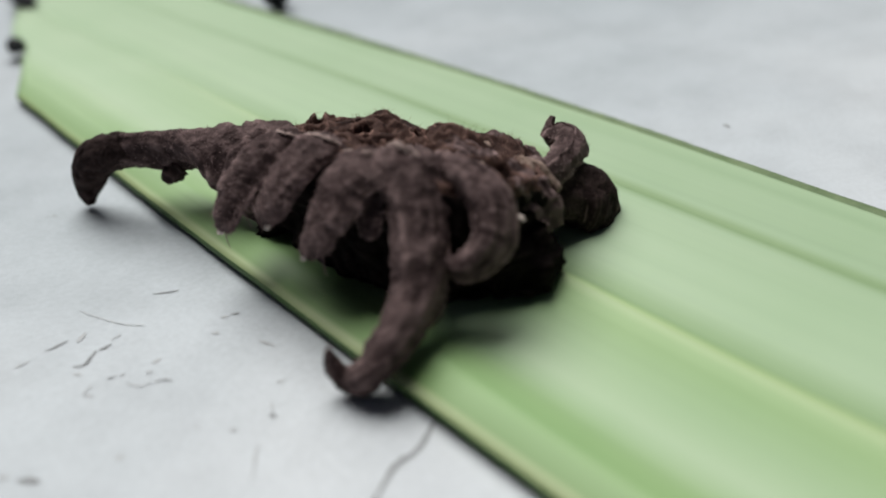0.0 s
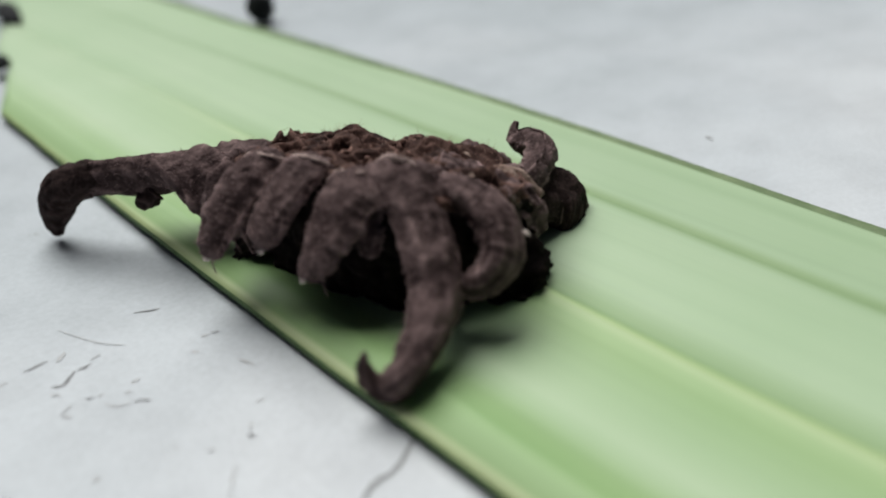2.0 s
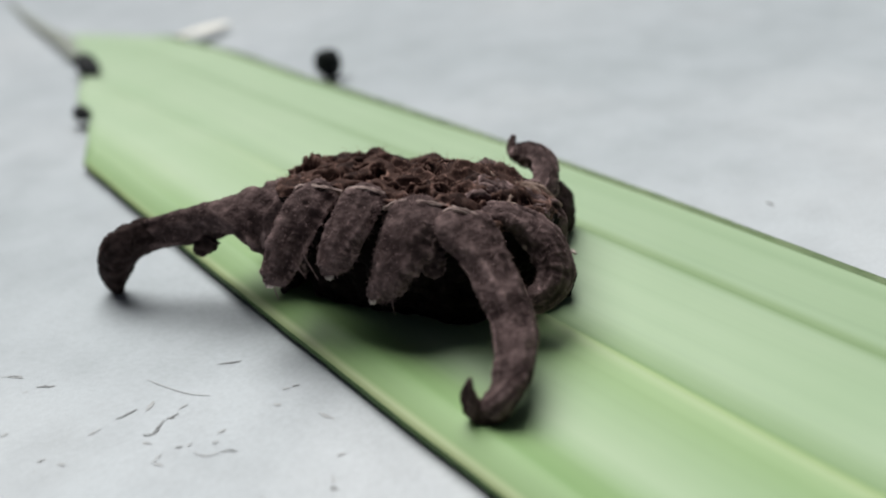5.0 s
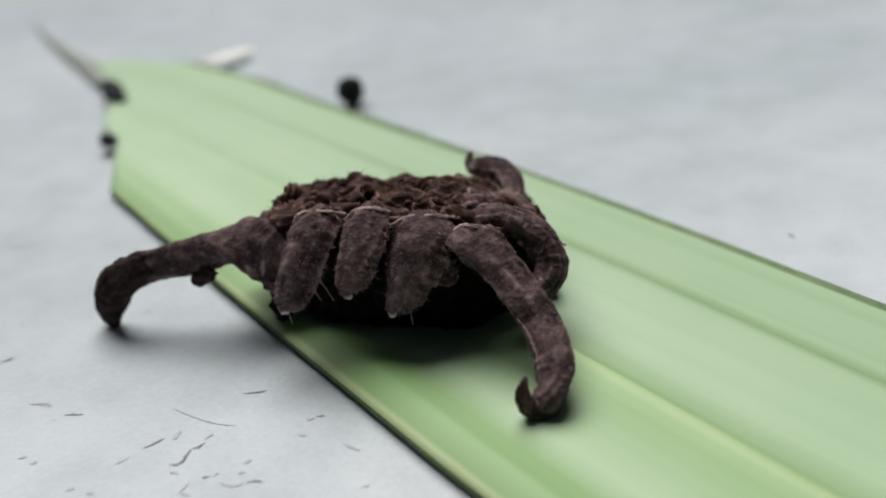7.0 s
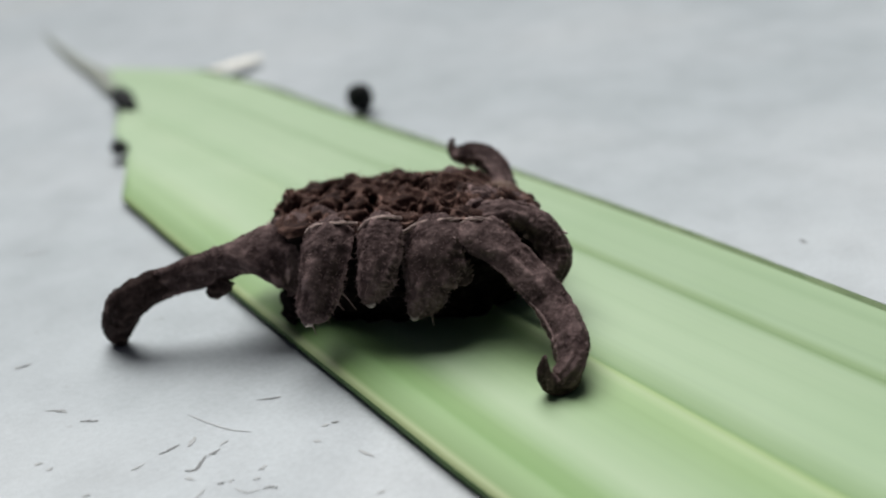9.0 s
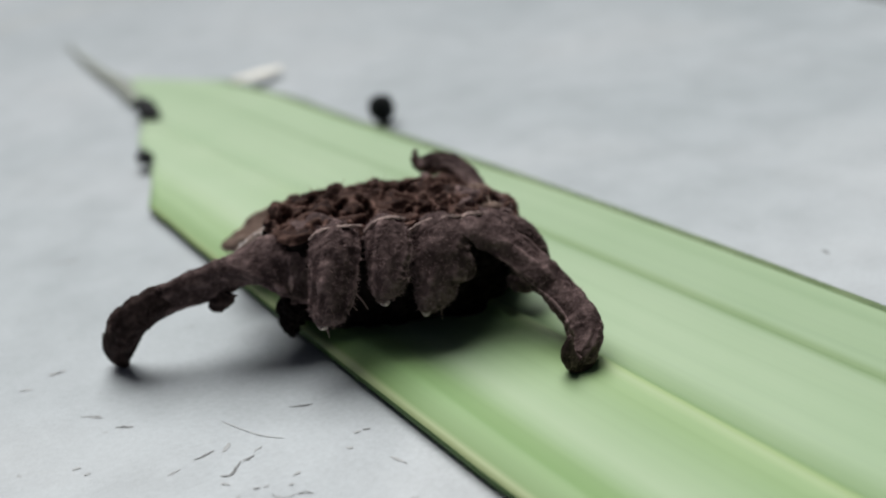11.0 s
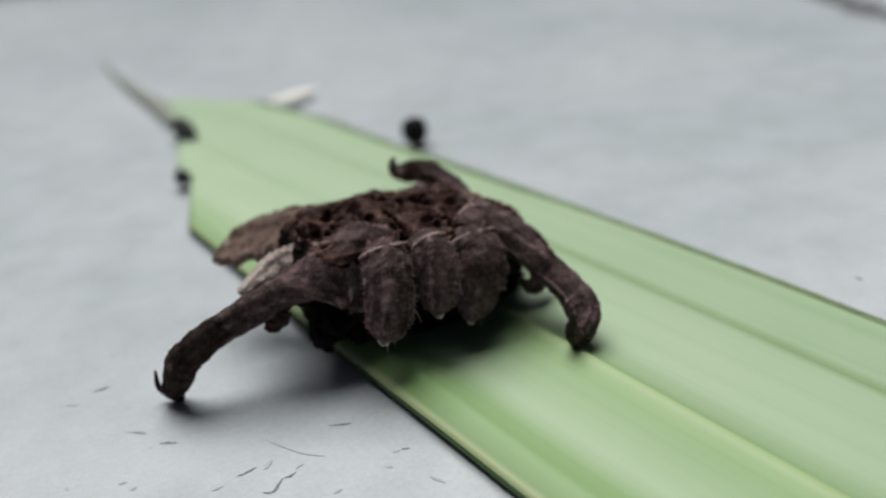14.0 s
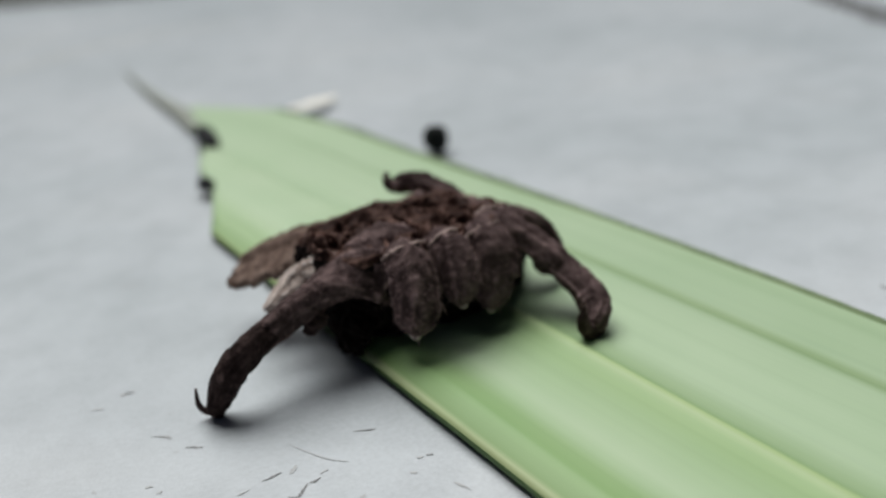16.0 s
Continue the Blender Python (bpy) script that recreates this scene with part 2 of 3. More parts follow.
tagged(ground, "dark bare ground beyond the slab's edge", "ground", kind="structure")


def chip(points, width, seed, material, n=10):
    """A chip or crack in the paint: a shallow worn patch along a short line, with a ragged outline. Also lays the far
    streaks and the dark patch.
    """
    bm = bmesh.new()
    pts = spline(points, n)
    top, low = [], []
    for i, (x, y) in enumerate(pts):
        a, b = pts[max(i - 1, 0)], pts[min(i + 1, n)]
        d = (b - a) / max(np.linalg.norm(b - a), 1e-9)
        e = np.array([-d[1], d[0]])
        taper = 0.25 + 0.75 * math.sin(math.pi * (0.06 + 0.88 * i / n))
        for side, row in ((1, top), (-1, low)):
            w = width * taper * (0.55 + 1.2 * max(0.0, 0.4 + noise.noise(Vector((i * 1.5, side * 3.0, seed)))))
            p = np.array([x, y]) + e * side * w
            row.append(bm.verts.new((p[0] * DM, p[1] * DM, 0.00006)))
    for i in range(n):
        bm.faces.new((top[i], top[i + 1], low[i + 1], low[i]))
    return part("paint_chip", bm, material, pavement, smooth=False)


CHIPS = [
    (((-0.228, 0.104), (-0.222, 0.103), (-0.214, 0.104)), 0.0011, CHIP_FAINT),
    (((-0.197, 0.109), (-0.189, 0.107), (-0.183, 0.108), (-0.175, 0.108)), 0.0013, CHIP),
    (((-0.169, 0.099), (-0.162, 0.104), (-0.157, 0.109)), 0.0022, CHIP_FAINT),
    (((-0.188, 0.065), (-0.182, 0.059), (-0.176, 0.060), (-0.169, 0.066), (-0.162, 0.072)), 0.0016, CHIP),
    (((-0.160, 0.072), (-0.155, 0.070), (-0.147, 0.072)), 0.0015, CHIP),
    (((-0.144, 0.078), (-0.134, 0.079)), 0.0011, CHIP_FAINT),
    (((-0.193, 0.054), (-0.187, 0.045)), 0.0011, CHIP_FAINT),
    (((-0.173, 0.023), (-0.166, 0.020)), 0.0010, CHIP),
    (((-0.164, 0.018), (-0.158, 0.018)), 0.0010, CHIP_FAINT),
    (((-0.163, 0.005), (-0.159, -0.007), (-0.152, -0.011), (-0.146, -0.012)), 0.0010, CHIP_FAINT),
    (((-0.144, -0.013), (-0.137, -0.017), (-0.132, -0.023)), 0.0010, CHIP),
    (((-0.144, 0.005), (-0.138, 0.002)), 0.0014, CHIP_FAINT),
    (((-0.134, 0.014), (-0.124, 0.015)), 0.0014, CHIP_FAINT),
    (((-0.198, 0.019), (-0.192, 0.021), (-0.186, 0.024)), 0.0010, CHIP_FAINT),
    (((-0.198, 0.016), (-0.192, 0.008)), 0.0014, CHIP_FAINT),
    (((-0.079, 0.123), (-0.068, 0.115), (-0.057, 0.109)), 0.0012, CHIP),
    (((-0.052, 0.032), (-0.045, 0.029)), 0.0015, CHIP_FAINT),
    (((-0.042, 0.030), (-0.035, 0.026)), 0.0015, CHIP),
    (((-0.071, 0.016), (-0.066, 0.010)), 0.0018, CHIP_FAINT),
    (((-0.146, 0.151), (-0.136, 0.120), (-0.124, 0.093), (-0.110, 0.075)), 0.0006, CHIP_FAINT),
    (((-0.068, -0.094), (-0.061, -0.097)), 0.0016, CHIP_FAINT),
    (((-0.085, -0.114), (-0.091, -0.124)), 0.0013, CHIP_FAINT),
    (((-0.096, -0.127), (-0.092, -0.133)), 0.0019, CHIP),
    (((-0.122, -0.152), (-0.131, -0.163), (-0.146, -0.183)), 0.0011, CHIP_FAINT),
    (((-0.213, -0.082), (-0.206, -0.085)), 0.0022, CHIP_FAINT),
    (((-0.280, -0.049), (-0.273, -0.056), (-0.267, -0.064)), 0.0029, CHIP),
    (((-0.289, -0.035), (-0.284, -0.040)), 0.0023, CHIP_FAINT),
    (((-0.130, -0.119), (-0.124, -0.123)), 0.0019, CHIP_FAINT),
    (((-0.261, 0.274), (-0.243, 0.258)), 0.0009, CHIP_FAINT),
    (((-0.238, 0.225), (-0.223, 0.212)), 0.0013, CHIP),
    (((-0.261, 0.394), (-0.247, 0.388)), 0.0014, CHIP_FAINT),
    (((-0.299, 0.183), (-0.291, 0.180)), 0.0016, CHIP_FAINT),
    (((-0.293, 0.165), (-0.286, 0.164)), 0.0016, CHIP_FAINT),
    (((-0.046, -0.028), (-0.040, -0.048)), 0.0015, CHIP_FAINT),
    (((-0.279, 0.098), (-0.271, 0.096)), 0.0015, CHIP_FAINT),
    (((-0.265, 0.081), (-0.260, 0.074)), 0.0015, CHIP_FAINT),
    (((-0.162, 0.727), (-0.143, 0.713), (-0.124, 0.702)), 0.0015, CHIP_FAINT),
    (((-0.261, 0.390), (-0.242, 0.389)), 0.0015, CHIP_FAINT),
    (((-0.299, 0.383), (-0.286, 0.375)), 0.0014, CHIP_FAINT),
    (((-0.254, 0.268), (-0.243, 0.253)), 0.0013, CHIP_FAINT),
    (((0.619, -0.063), (0.615, -0.076)), 0.0026, CHIP),
]
for i, (line, width, material) in enumerate(CHIPS):
    chip(line, width, i * 1.7, material)
chip([(0.004, -0.230), (-0.004, -0.232), (-0.022, -0.242), (-0.038, -0.249), (-0.055, -0.249), (-0.067, -0.253), (-0.090, -0.266), (-0.14, -0.29)], 0.0022, 77.0, CHIP, 40)
# darker streaks far off, and an added dark patch that stands in for the slab's other edge
chip([(-0.30, 2.62), (0.07, 2.75), (0.22, 2.80), (0.38, 2.855), (0.55, 2.882), (0.74, 2.883), (0.95, 2.79)], 0.050, 80.0, STREAK, 40)
chip([(-0.10, 3.20), (0.16, 3.222), (0.29, 3.229), (0.43, 3.22)], 0.045, 84.0, STREAK, 40)
chip([(1.93, 0.62), (2.10, 0.95), (2.26, 1.22), (2.5, 1.6)], 0.055, 88.0, DARK_PATCH, 40)

# ---- the leaf ----
LEFT = [(-3.5, -0.01), (-0.4, -0.008), (0.0, -0.0035), (0.3, 0.004), (0.60, 0.015), (0.785, 0.0235), (0.90, 0.070), (1.02, 0.118), (1.141, 0.138), (1.247, 0.188), (1.371, 0.225), (1.504, 0.258), (1.60, 0.290), (1.66, 0.318)]
RIGHT = [(-3.5, 0.50), (-0.4, 0.508), (0.0, 0.517), (0.3, 0.518), (0.52, 0.511), (0.76, 0.502), (0.92, 0.494), (1.05, 0.491), (1.19, 0.489), (1.29, 0.474), (1.42, 0.458), (1.565, 0.375), (1.61, 0.345), (1.66, 0.322)]
PROFILE = [(0.0, 0.020), (0.02, 0.020), (0.07, 0.027), (0.14, 0.020), (0.2, 0.020), (0.36, 0.020), (0.385, 0.022), (0.40, 0.027), (0.415, 0.018), (0.47, 0.018), (0.6, 0.022), (0.72, 0.024), (0.742, 0.018), (0.77, 0.019), (0.9, 0.022), (0.97, 0.018), (1.0, 0.010)]


def leaf():
    bm = bmesh.new()
    ys = [-3.5 + 2.9 * i / 30 for i in range(30)] + [-0.6 + 2.26 * i / 150 for i in range(151)]
    nx = 72
    px, pz = zip(*PROFILE)
    tops, lows = [], []
    for y in ys:
        x0, x1 = np.interp(y, *zip(*LEFT)), np.interp(y, *zip(*RIGHT))
        x0 += 0.004 * noise.noise(Vector((y * 9, 1.5, 0))) * (1 if y > 0.7 else 0.3)
        x1 += 0.003 * noise.noise(Vector((y * 7, 8.5, 0)))
        top, low = [], []
        for i in range(nx + 1):
            f = i / nx
            x = x0 + (x1 - x0) * f
            u = f if y < 0.785 else (x - 0.02) / (x1 - 0.02)
            z = np.interp(min(max(u, 0), 1), px, pz)
            edge = min(f, 1 - f) * (x1 - x0)
            z = 0.014 + (z - 0.014) * min(1, edge / 0.02 + 0.35)
            z += 0.0025 * noise.noise(Vector((x * 3, y * 1.6, 4)))
            top.append(bm.verts.new((x * DM, y * DM, z * DM)))
            low.append(bm.verts.new((x * DM, y * DM, (z - 0.008) * DM)))
        tops.append(top)
        lows.append(low)
    for rows in (tops, lows):
        for a, b in zip(rows, rows[1:]):
            for i in range(nx):
                bm.faces.new((a[i], a[i + 1], b[i + 1], b[i]))
    for a, b, c, d in zip(tops, tops[1:], lows, lows[1:]):
        for i in (0, nx):
            bm.faces.new((a[i], b[i], d[i], c[i]))
    for i in range(nx):
        for a, c in ((tops[0], lows[0]), (tops[-1], lows[-1])):
            bm.faces.new((a[i], a[i + 1], c[i + 1], c[i]))
    layer = bm.loops.layers.uv.new("across")
    for f in bm.faces:
        for corner in f.loops:
            x, y = corner.vert.co.x / DM, corner.vert.co.y / DM
            x0 = np.interp(y, *zip(*LEFT)) if y < 0.785 else 0.02
            corner[layer].uv = ((x - x0) / (np.interp(y, *zip(*RIGHT)) - x0), y)
    return bm


leaf_root = new("leaf")
tagged(leaf_root, "pale green strap leaf with torn end lying on concrete", "leaf")
blade = part("blade", leaf(), LEAF, leaf_root)
blade.data.materials.append(UNDER_SHADE)
# side and lower faces painted dark, for the shade under the blade's edge
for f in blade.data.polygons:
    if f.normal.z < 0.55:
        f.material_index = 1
edge = [(np.interp(y, *zip(*RIGHT)) - 0.002, y, 0.0135, 0.010 if y < 1.45 else 0.005, 0.0035) for y in (-3.4, -2.0, -1.0, -0.4, 0.03, 0.41, 0.73, 0.92, 1.17, 1.40, 1.46)]
part("margin", lobe(edge, (1, 0, 0), n=160, around=10, rough=0.3, seed=3), MARGIN, leaf_root, "darker strip along the blade's margin")
part("tail", lobe([(0.262, 1.44, 0.014, 0.030, 0.008), (0.280, 1.63, 0.016, 0.022, 0.008), (0.292, 1.82, 0.013, 0.014, 0.007), (0.318, 2.07, 0.010, 0.008, 0.005), (0.352, 2.31, 0.006, 0.003, 0.003)], (1, 0, 0), rough=0.2), STEM, leaf_root, "withered grey tail of the leaf")

# ---- small things round the leaf ----


def lump(name, place, size, turn, mat, seed, label, category, dent=0.16):
    bm = bmesh.new()
    bmesh.ops.create_icosphere(bm, subdivisions=4, radius=1.0)
    for v in bm.verts:
        q = v.co.normalized()
        v.co = q * (1 + dent * (noise.noise(q * 1.6 + Vector((seed, 0, 0))) + 0.5 * noise.noise(q * 4 + Vector((0, seed, 0)))))
        v.co = Vector((v.co.x * size[0], v.co.y * size[1], v.co.z * size[2])) * DM
    low = min(v.co.z for v in bm.verts)
    for v in bm.verts:
        v.co.z -= low
    ob = part(name, bm, mat)
    ob.matrix_world = pose(place[0] * DM, place[1] * DM, place[2] * DM, 0, 0, turn)
    return tagged(ob, label, category)


lump("berry", (0.546, 0.876, 0.0), (0.026, 0.026, 0.029), 20, BLACK, 2.0, "small black shrivelled berry lying beside the leaf", "berry")
lump("dried_bit", (0.226, 1.312, 0.014), (0.022, 0.085, 0.014), -12, BLACK, 5.0, "black dried crumb lying on the leaf's end", "plant debris")
lump("dried_bit", (0.105, 1.016, 0.012), (0.016, 0.028, 0.012), -12, BLACK, 9.0, "small dark crumb at the leaf's torn edge", "plant debris")
flake = part("flake", lobe([(0.458, 1.378, 0.022, 0.008, 0.003), (0.500, 1.376, 0.024, 0.020, 0.0035), (0.550, 1.390, 0.022, 0.022, 0.0035), (0.606, 1.42, 0.014, 0.008, 0.003)], (0, 1, 0), bow=0.05, rough=0.08, seed=4), FLAKE)
tagged(flake, "pale cream dry flake lying at the leaf's edge", "plant debris")

# ---- the caterpillar that crawls round on the leaf ----
caterpillar = new("caterpillar")
tagged(caterpillar, "dark brown velvety slug caterpillar with arm-like lobes on the leaf", "caterpillar")
U = (1, 0, 0)


def fuzz(ob, count, length, seed, material, low=-0.3, around=0):
    """Short stiff hairs over a part, thin three-sided spikes that lean down the surface; none where it faces further down than low.
    around: the faces in one ring of a lobe, to grow them along its two edges only."""
    pick = random.Random(seed)
    me = ob.data
    half = around // 2
    total = np.cumsum([f.area if f.normal.z > low and (not around or (f.index + 2) % half < 4) else 0.0 for f in me.polygons])
    verts, faces = [], []
    for i in range(count):
        f = me.polygons[int(np.searchsorted(total, pick.random() * total[-1]))]
        corners = [me.vertices[k].co for k in f.vertices]
        w = [pick.random() for _ in corners]
        at = sum((c * k for c, k in zip(corners, w)), Vector()) / sum(w)
        up = (f.normal + Vector((pick.uniform(-0.6, 0.6), pick.uniform(-0.6, 0.6), pick.uniform(-0.9, 0.3)))).normalized()
        a = up.orthogonal().normalized()
        b = up.cross(a)
        r = 0.000028
        tip = at + up * length * pick.uniform(0.4, 1.0)
        n = len(verts)
        verts += [at + a * r, at - a * 0.5 * r + b * 0.87 * r, at - a * 0.5 * r - b * 0.87 * r, tip]
        faces += [(n, n + 1, n + 3), (n + 1, n + 2, n + 3), (n + 2, n, n + 3)]
    hair = bpy.data.meshes.new("fuzz")
    hair.from_pydata([tuple(v) for v in verts], [], faces)
    hair.materials.append(material)
    made = new("fuzz", hair)
    made.parent = ob
    return tagged(made, kind="stuff")


def body(first, last):
    """Low rounded body, fuller below its rim, with a knobbly back full of pits; first, last: which of its rings."""
    bm = bmesh.new()
    nu, nv = 260, 170
    rows = []
    levels = [(0.012, 0.76), (0.02, 0.82), (0.04, 0.87), (0.07, 0.91), (0.11, 0.96), (0.140, 0.96), (0.152, 0.93)]
    zs, ks = zip(*levels)
    for i in range(nv):
        f = i / (nv - 1)
        if f < 0.3:
            z0 = 0.012 + 0.140 * f / 0.3
            k = np.interp(z0, zs, ks)
            top = 0.0
        else:
            z0 = 0.152
            k = 0.93 * (1 - (f - 0.3) / 0.7) + 1e-3
            top = min(1.0, (f - 0.3) / 0.06)
        row = []
        for j in range(nu):
            ph = 2 * math.pi * j / nu
            c, sn = math.cos(ph), math.sin(ph)
            r = (abs(c) ** 2.6 + abs(sn) ** 2.6) ** (-1 / 2.6)
            x = -0.125 + 0.163 * k * r * c
            y = 0.022 + (0.112 if sn > 0 else 0.085 + 0.010 * (1 - min(1, max(0, (z0 - 0.03) / 0.11)))) * k * r * sn
            p = Vector((x, y, z0))
            fall = max(0.0, x + 0.05) * 0.40 + max(0.0, y - 0.045) * 0.32 + 0.14 * max(0.0, -0.215 - x)
            z = z0 - fall * min(1, z0 / 0.1)
            w = noise.noise_vector(p * 24)
            dist, _ = noise.voronoi(Vector((x * 52, y * 56, 0.4)) + 1.0 * w)
            pit = max(0.0, 1 - (dist[0] / 0.62) ** 2)
            lump = noise.noise(p * 20) + 0.45 * noise.noise(p * 44 + Vector((3, 0, 0)))
            z += top * (0.013 * lump - 0.046 * pit ** 1.2 * max(0.0, 0.6 + 0.9 * noise.noise(p * 14 + Vector((0, 7, 0)))) + 0.004 * noise.noise(p * 85) + 0.003)
            rr = (1 - top) * (0.012 * noise.noise(p * 24) + 0.008 * noise.noise(p * 60) + 0.004 * noise.noise(p * 150))
            row.append(bm.verts.new(((x + rr * c) * DM, (y + rr * sn) * DM, z * DM)))
        rows.append(row)
    for row in rows[:first] + rows[last + 1 :]:
        for v in row:
            bm.verts.remove(v)
    rows = rows[first : last + 1]
    for a, b in zip(rows, rows[1:]):
        for j in range(nu):
            bm.faces.new((a[j], a[(j + 1) % nu], b[(j + 1) % nu], b[j]))
    bm.faces.new(rows[0])
    bm.faces.new(rows[-1])
    return bm


back = part("back", body(47, 169), HIDE_CORE, caterpillar, "knobbly pitted reddish-brown back")
# the underside's shade is put into its colour
part("belly", body(0, 47), BELLY_SHADE, caterpillar, "underside, its shade painted black")
fuzz(back, 900, 0.0013, 3, HIDE_CORE, 0.2)


def rim(points, seed, parent):
    """The crest along the top of a lobe, painted pale as its lit edge."""
    last = len(points) - 1
    line = [(x, y, z - (0.005 if k in (0, last) else 0.0015), *((0.0014, 0.0012) if k in (0, last) else (0.0030, 0.0019))) for k, (x, y, z) in enumerate(points)]
    return part("rim", lobe(line, (0, 1, 0), n=48, around=10, rough=0.9, seed=seed + 0.5, ragged=0.5), HIDE_RIM, parent, "crest of the lobe, its lit edge painted paler")


def tongue(rows, ends, seed, side_end, curl, ragged):
    """One of the short broad lobes that hang over the side, with its crest painted pale and its pale curled tip. ends:
    its crest; curl: the tip's size; ragged: its torn edges.
    """
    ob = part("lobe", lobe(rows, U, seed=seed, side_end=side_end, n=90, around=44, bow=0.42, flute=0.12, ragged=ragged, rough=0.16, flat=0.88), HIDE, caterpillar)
    rim(ends, seed, ob)
    x, y, z = rows[-1][:3]
    hook = [(x - 0.002, y + 0.003, z + 0.008, 0.004, 0.003), (x - 0.001, y - 0.003, z + 0.001, 0.0055, 0.0035), (x + 0.004, y - 0.008, z - 0.004, 0.005, 0.003), (x + 0.010, y - 0.008, z - 0.001, 0.004, 0.0025), (x + 0.011, y - 0.006, z + 0.006, 0.002, 0.0015)]
    hook = [(x + (a - x) * curl, y + (b - y) * curl, z + (c - z) * curl, w * curl, h * curl) for a, b, c, w, h in hook]
    part("tip", lobe(hook, U, n=20, around=10, seed=z * 90, rough=0.5, ragged=0.3), HIDE_TIP, ob, "pale curled tip")
    fuzz(ob, 450, 0.0006, 10 + seed, HIDE)
    fuzz(ob, 200, 0.0007, 50 + seed, HIDE, -1.0, 44)
    return ob


# the three short lobes that hang over the side
tongue([(-0.194, -0.040, 0.148, 0.0246, 0.0060), (-0.193, -0.060, 0.157, 0.0273, 0.0072), (-0.197, -0.084, 0.148, 0.0291, 0.0116), (-0.204, -0.105, 0.124, 0.0291, 0.0130), (-0.211, -0.118, 0.100, 0.0273, 0.0130), (-0.216, -0.123, 0.086, 0.0228, 0.0116), (-0.219, -0.125, 0.078, 0.0146, 0.0072), (-0.220, -0.125, 0.075, 0.0073, 0.0048)],
       ((-0.222, -0.058, 0.151), (-0.206, -0.068, 0.161), (-0.180, -0.068, 0.164), (-0.162, -0.058, 0.160)), 1, (0.80, -0.60, 0), 0.62, 0.18)
tongue([(-0.136, -0.038, 0.150, 0.0209, 0.0060), (-0.136, -0.058, 0.159, 0.0228, 0.0072), (-0.138, -0.082, 0.151, 0.0255, 0.0116), (-0.142, -0.101, 0.131, 0.0255, 0.0130), (-0.145, -0.112, 0.113, 0.0228, 0.0130), (-0.148, -0.117, 0.101, 0.0182, 0.0116), (-0.149, -0.119, 0.094, 0.0118, 0.0072), (-0.149, -0.119, 0.091, 0.0064, 0.0048)],
       ((-0.160, -0.066, 0.156), (-0.146, -0.068, 0.164), (-0.128, -0.064, 0.166), (-0.113, -0.055, 0.161)), 2, (0.80, -0.60, 0), 0.55, 0.22)
tongue([(-0.076, -0.034, 0.142, 0.0320, 0.0060), (-0.075, -0.054, 0.150, 0.0360, 0.0072), (-0.078, -0.079, 0.141, 0.0370, 0.0116), (-0.086, -0.098, 0.117, 0.0330, 0.0095), (-0.093, -0.108, 0.094, 0.0270, 0.0095), (-0.099, -0.112, 0.080, 0.0190, 0.0085), (-0.103, -0.114, 0.072, 0.0120, 0.0065), (-0.105, -0.115, 0.068, 0.0070, 0.0048)],
       ((-0.112, -0.062, 0.148), (-0.092, -0.066, 0.156), (-0.066, -0.062, 0.157), (-0.040, -0.046, 0.152)), 3, (0.90, -0.42, 0), 0.5, 0.34)

# the long lobe at one end, which reaches out like an arm and stands on its tip
ARM_ROOT, CLAW_ROOT = (-0.245, -0.055, 0.115), (-0.034, -0.040, 0.135)
arm = part("arm", lobe([(-0.195, -0.026, 0.100, 0.050, 0.018), (-0.225, -0.030, 0.108, 0.055, 0.024), (-0.253, -0.034, 0.114, 0.049, 0.024), (-0.299, -0.040, 0.104, 0.035, 0.021), (-0.342, -0.051, 0.085, 0.0265, 0.0200), (-0.381, -0.067, 0.070, 0.0220, 0.0175), (-0.408, -0.080, 0.058, 0.0195, 0.0155), (-0.430, -0.087, 0.040, 0.0140, 0.0110), (-0.440, -0.088, 0.026, 0.005, 0.004)],
                       (0.15, 0.35, 0.9), side_end=(0.75, 0.55, -0.2), n=110, around=40, bow=0.12, rough=0.16, seed=6, flute=0.06, ragged=0.12), HIDE, caterpillar, "long arm-like brown lobe")
part("foot", lobe([(-0.380, -0.067, 0.070, 0.012, 0.009), (-0.393, -0.073, 0.065, 0.0205, 0.0162), (-0.414, -0.083, 0.055, 0.0225, 0.0178), (-0.438, -0.089, 0.032, 0.0240, 0.0182), (-0.450, -0.088, 0.006, 0.0205, 0.0158), (-0.456, -0.083, -0.016, 0.0140, 0.0115), (-0.454, -0.080, -0.031, 0.006, 0.005)], (0.75, 0.55, -0.2), n=60, seed=7, rough=0.2, ragged=0.12), HIDE_DARK, arm, "blackish end of the arm")
part("hook", lobe([(-0.455, -0.081, -0.024, 0.006, 0.005), (-0.467, -0.081, -0.023, 0.005, 0.004), (-0.477, -0.079, -0.012, 0.004, 0.0035), (-0.479, -0.075, 0.008, 0.0015, 0.0015)], (0, 1, 0), n=16, around=10, rough=0.1), HIDE_DARK, arm)
part("nub", lobe([(-0.330, -0.056, 0.074, 0.016, 0.009), (-0.336, -0.060, 0.060, 0.014, 0.008), (-0.345, -0.062, 0.050, 0.005, 0.004)], U, n=24, around=14, rough=0.5, seed=8, ragged=0.4), HIDE_DARK, arm)
fuzz(arm, 700, 0.00045, 31, HIDE, -0.8)

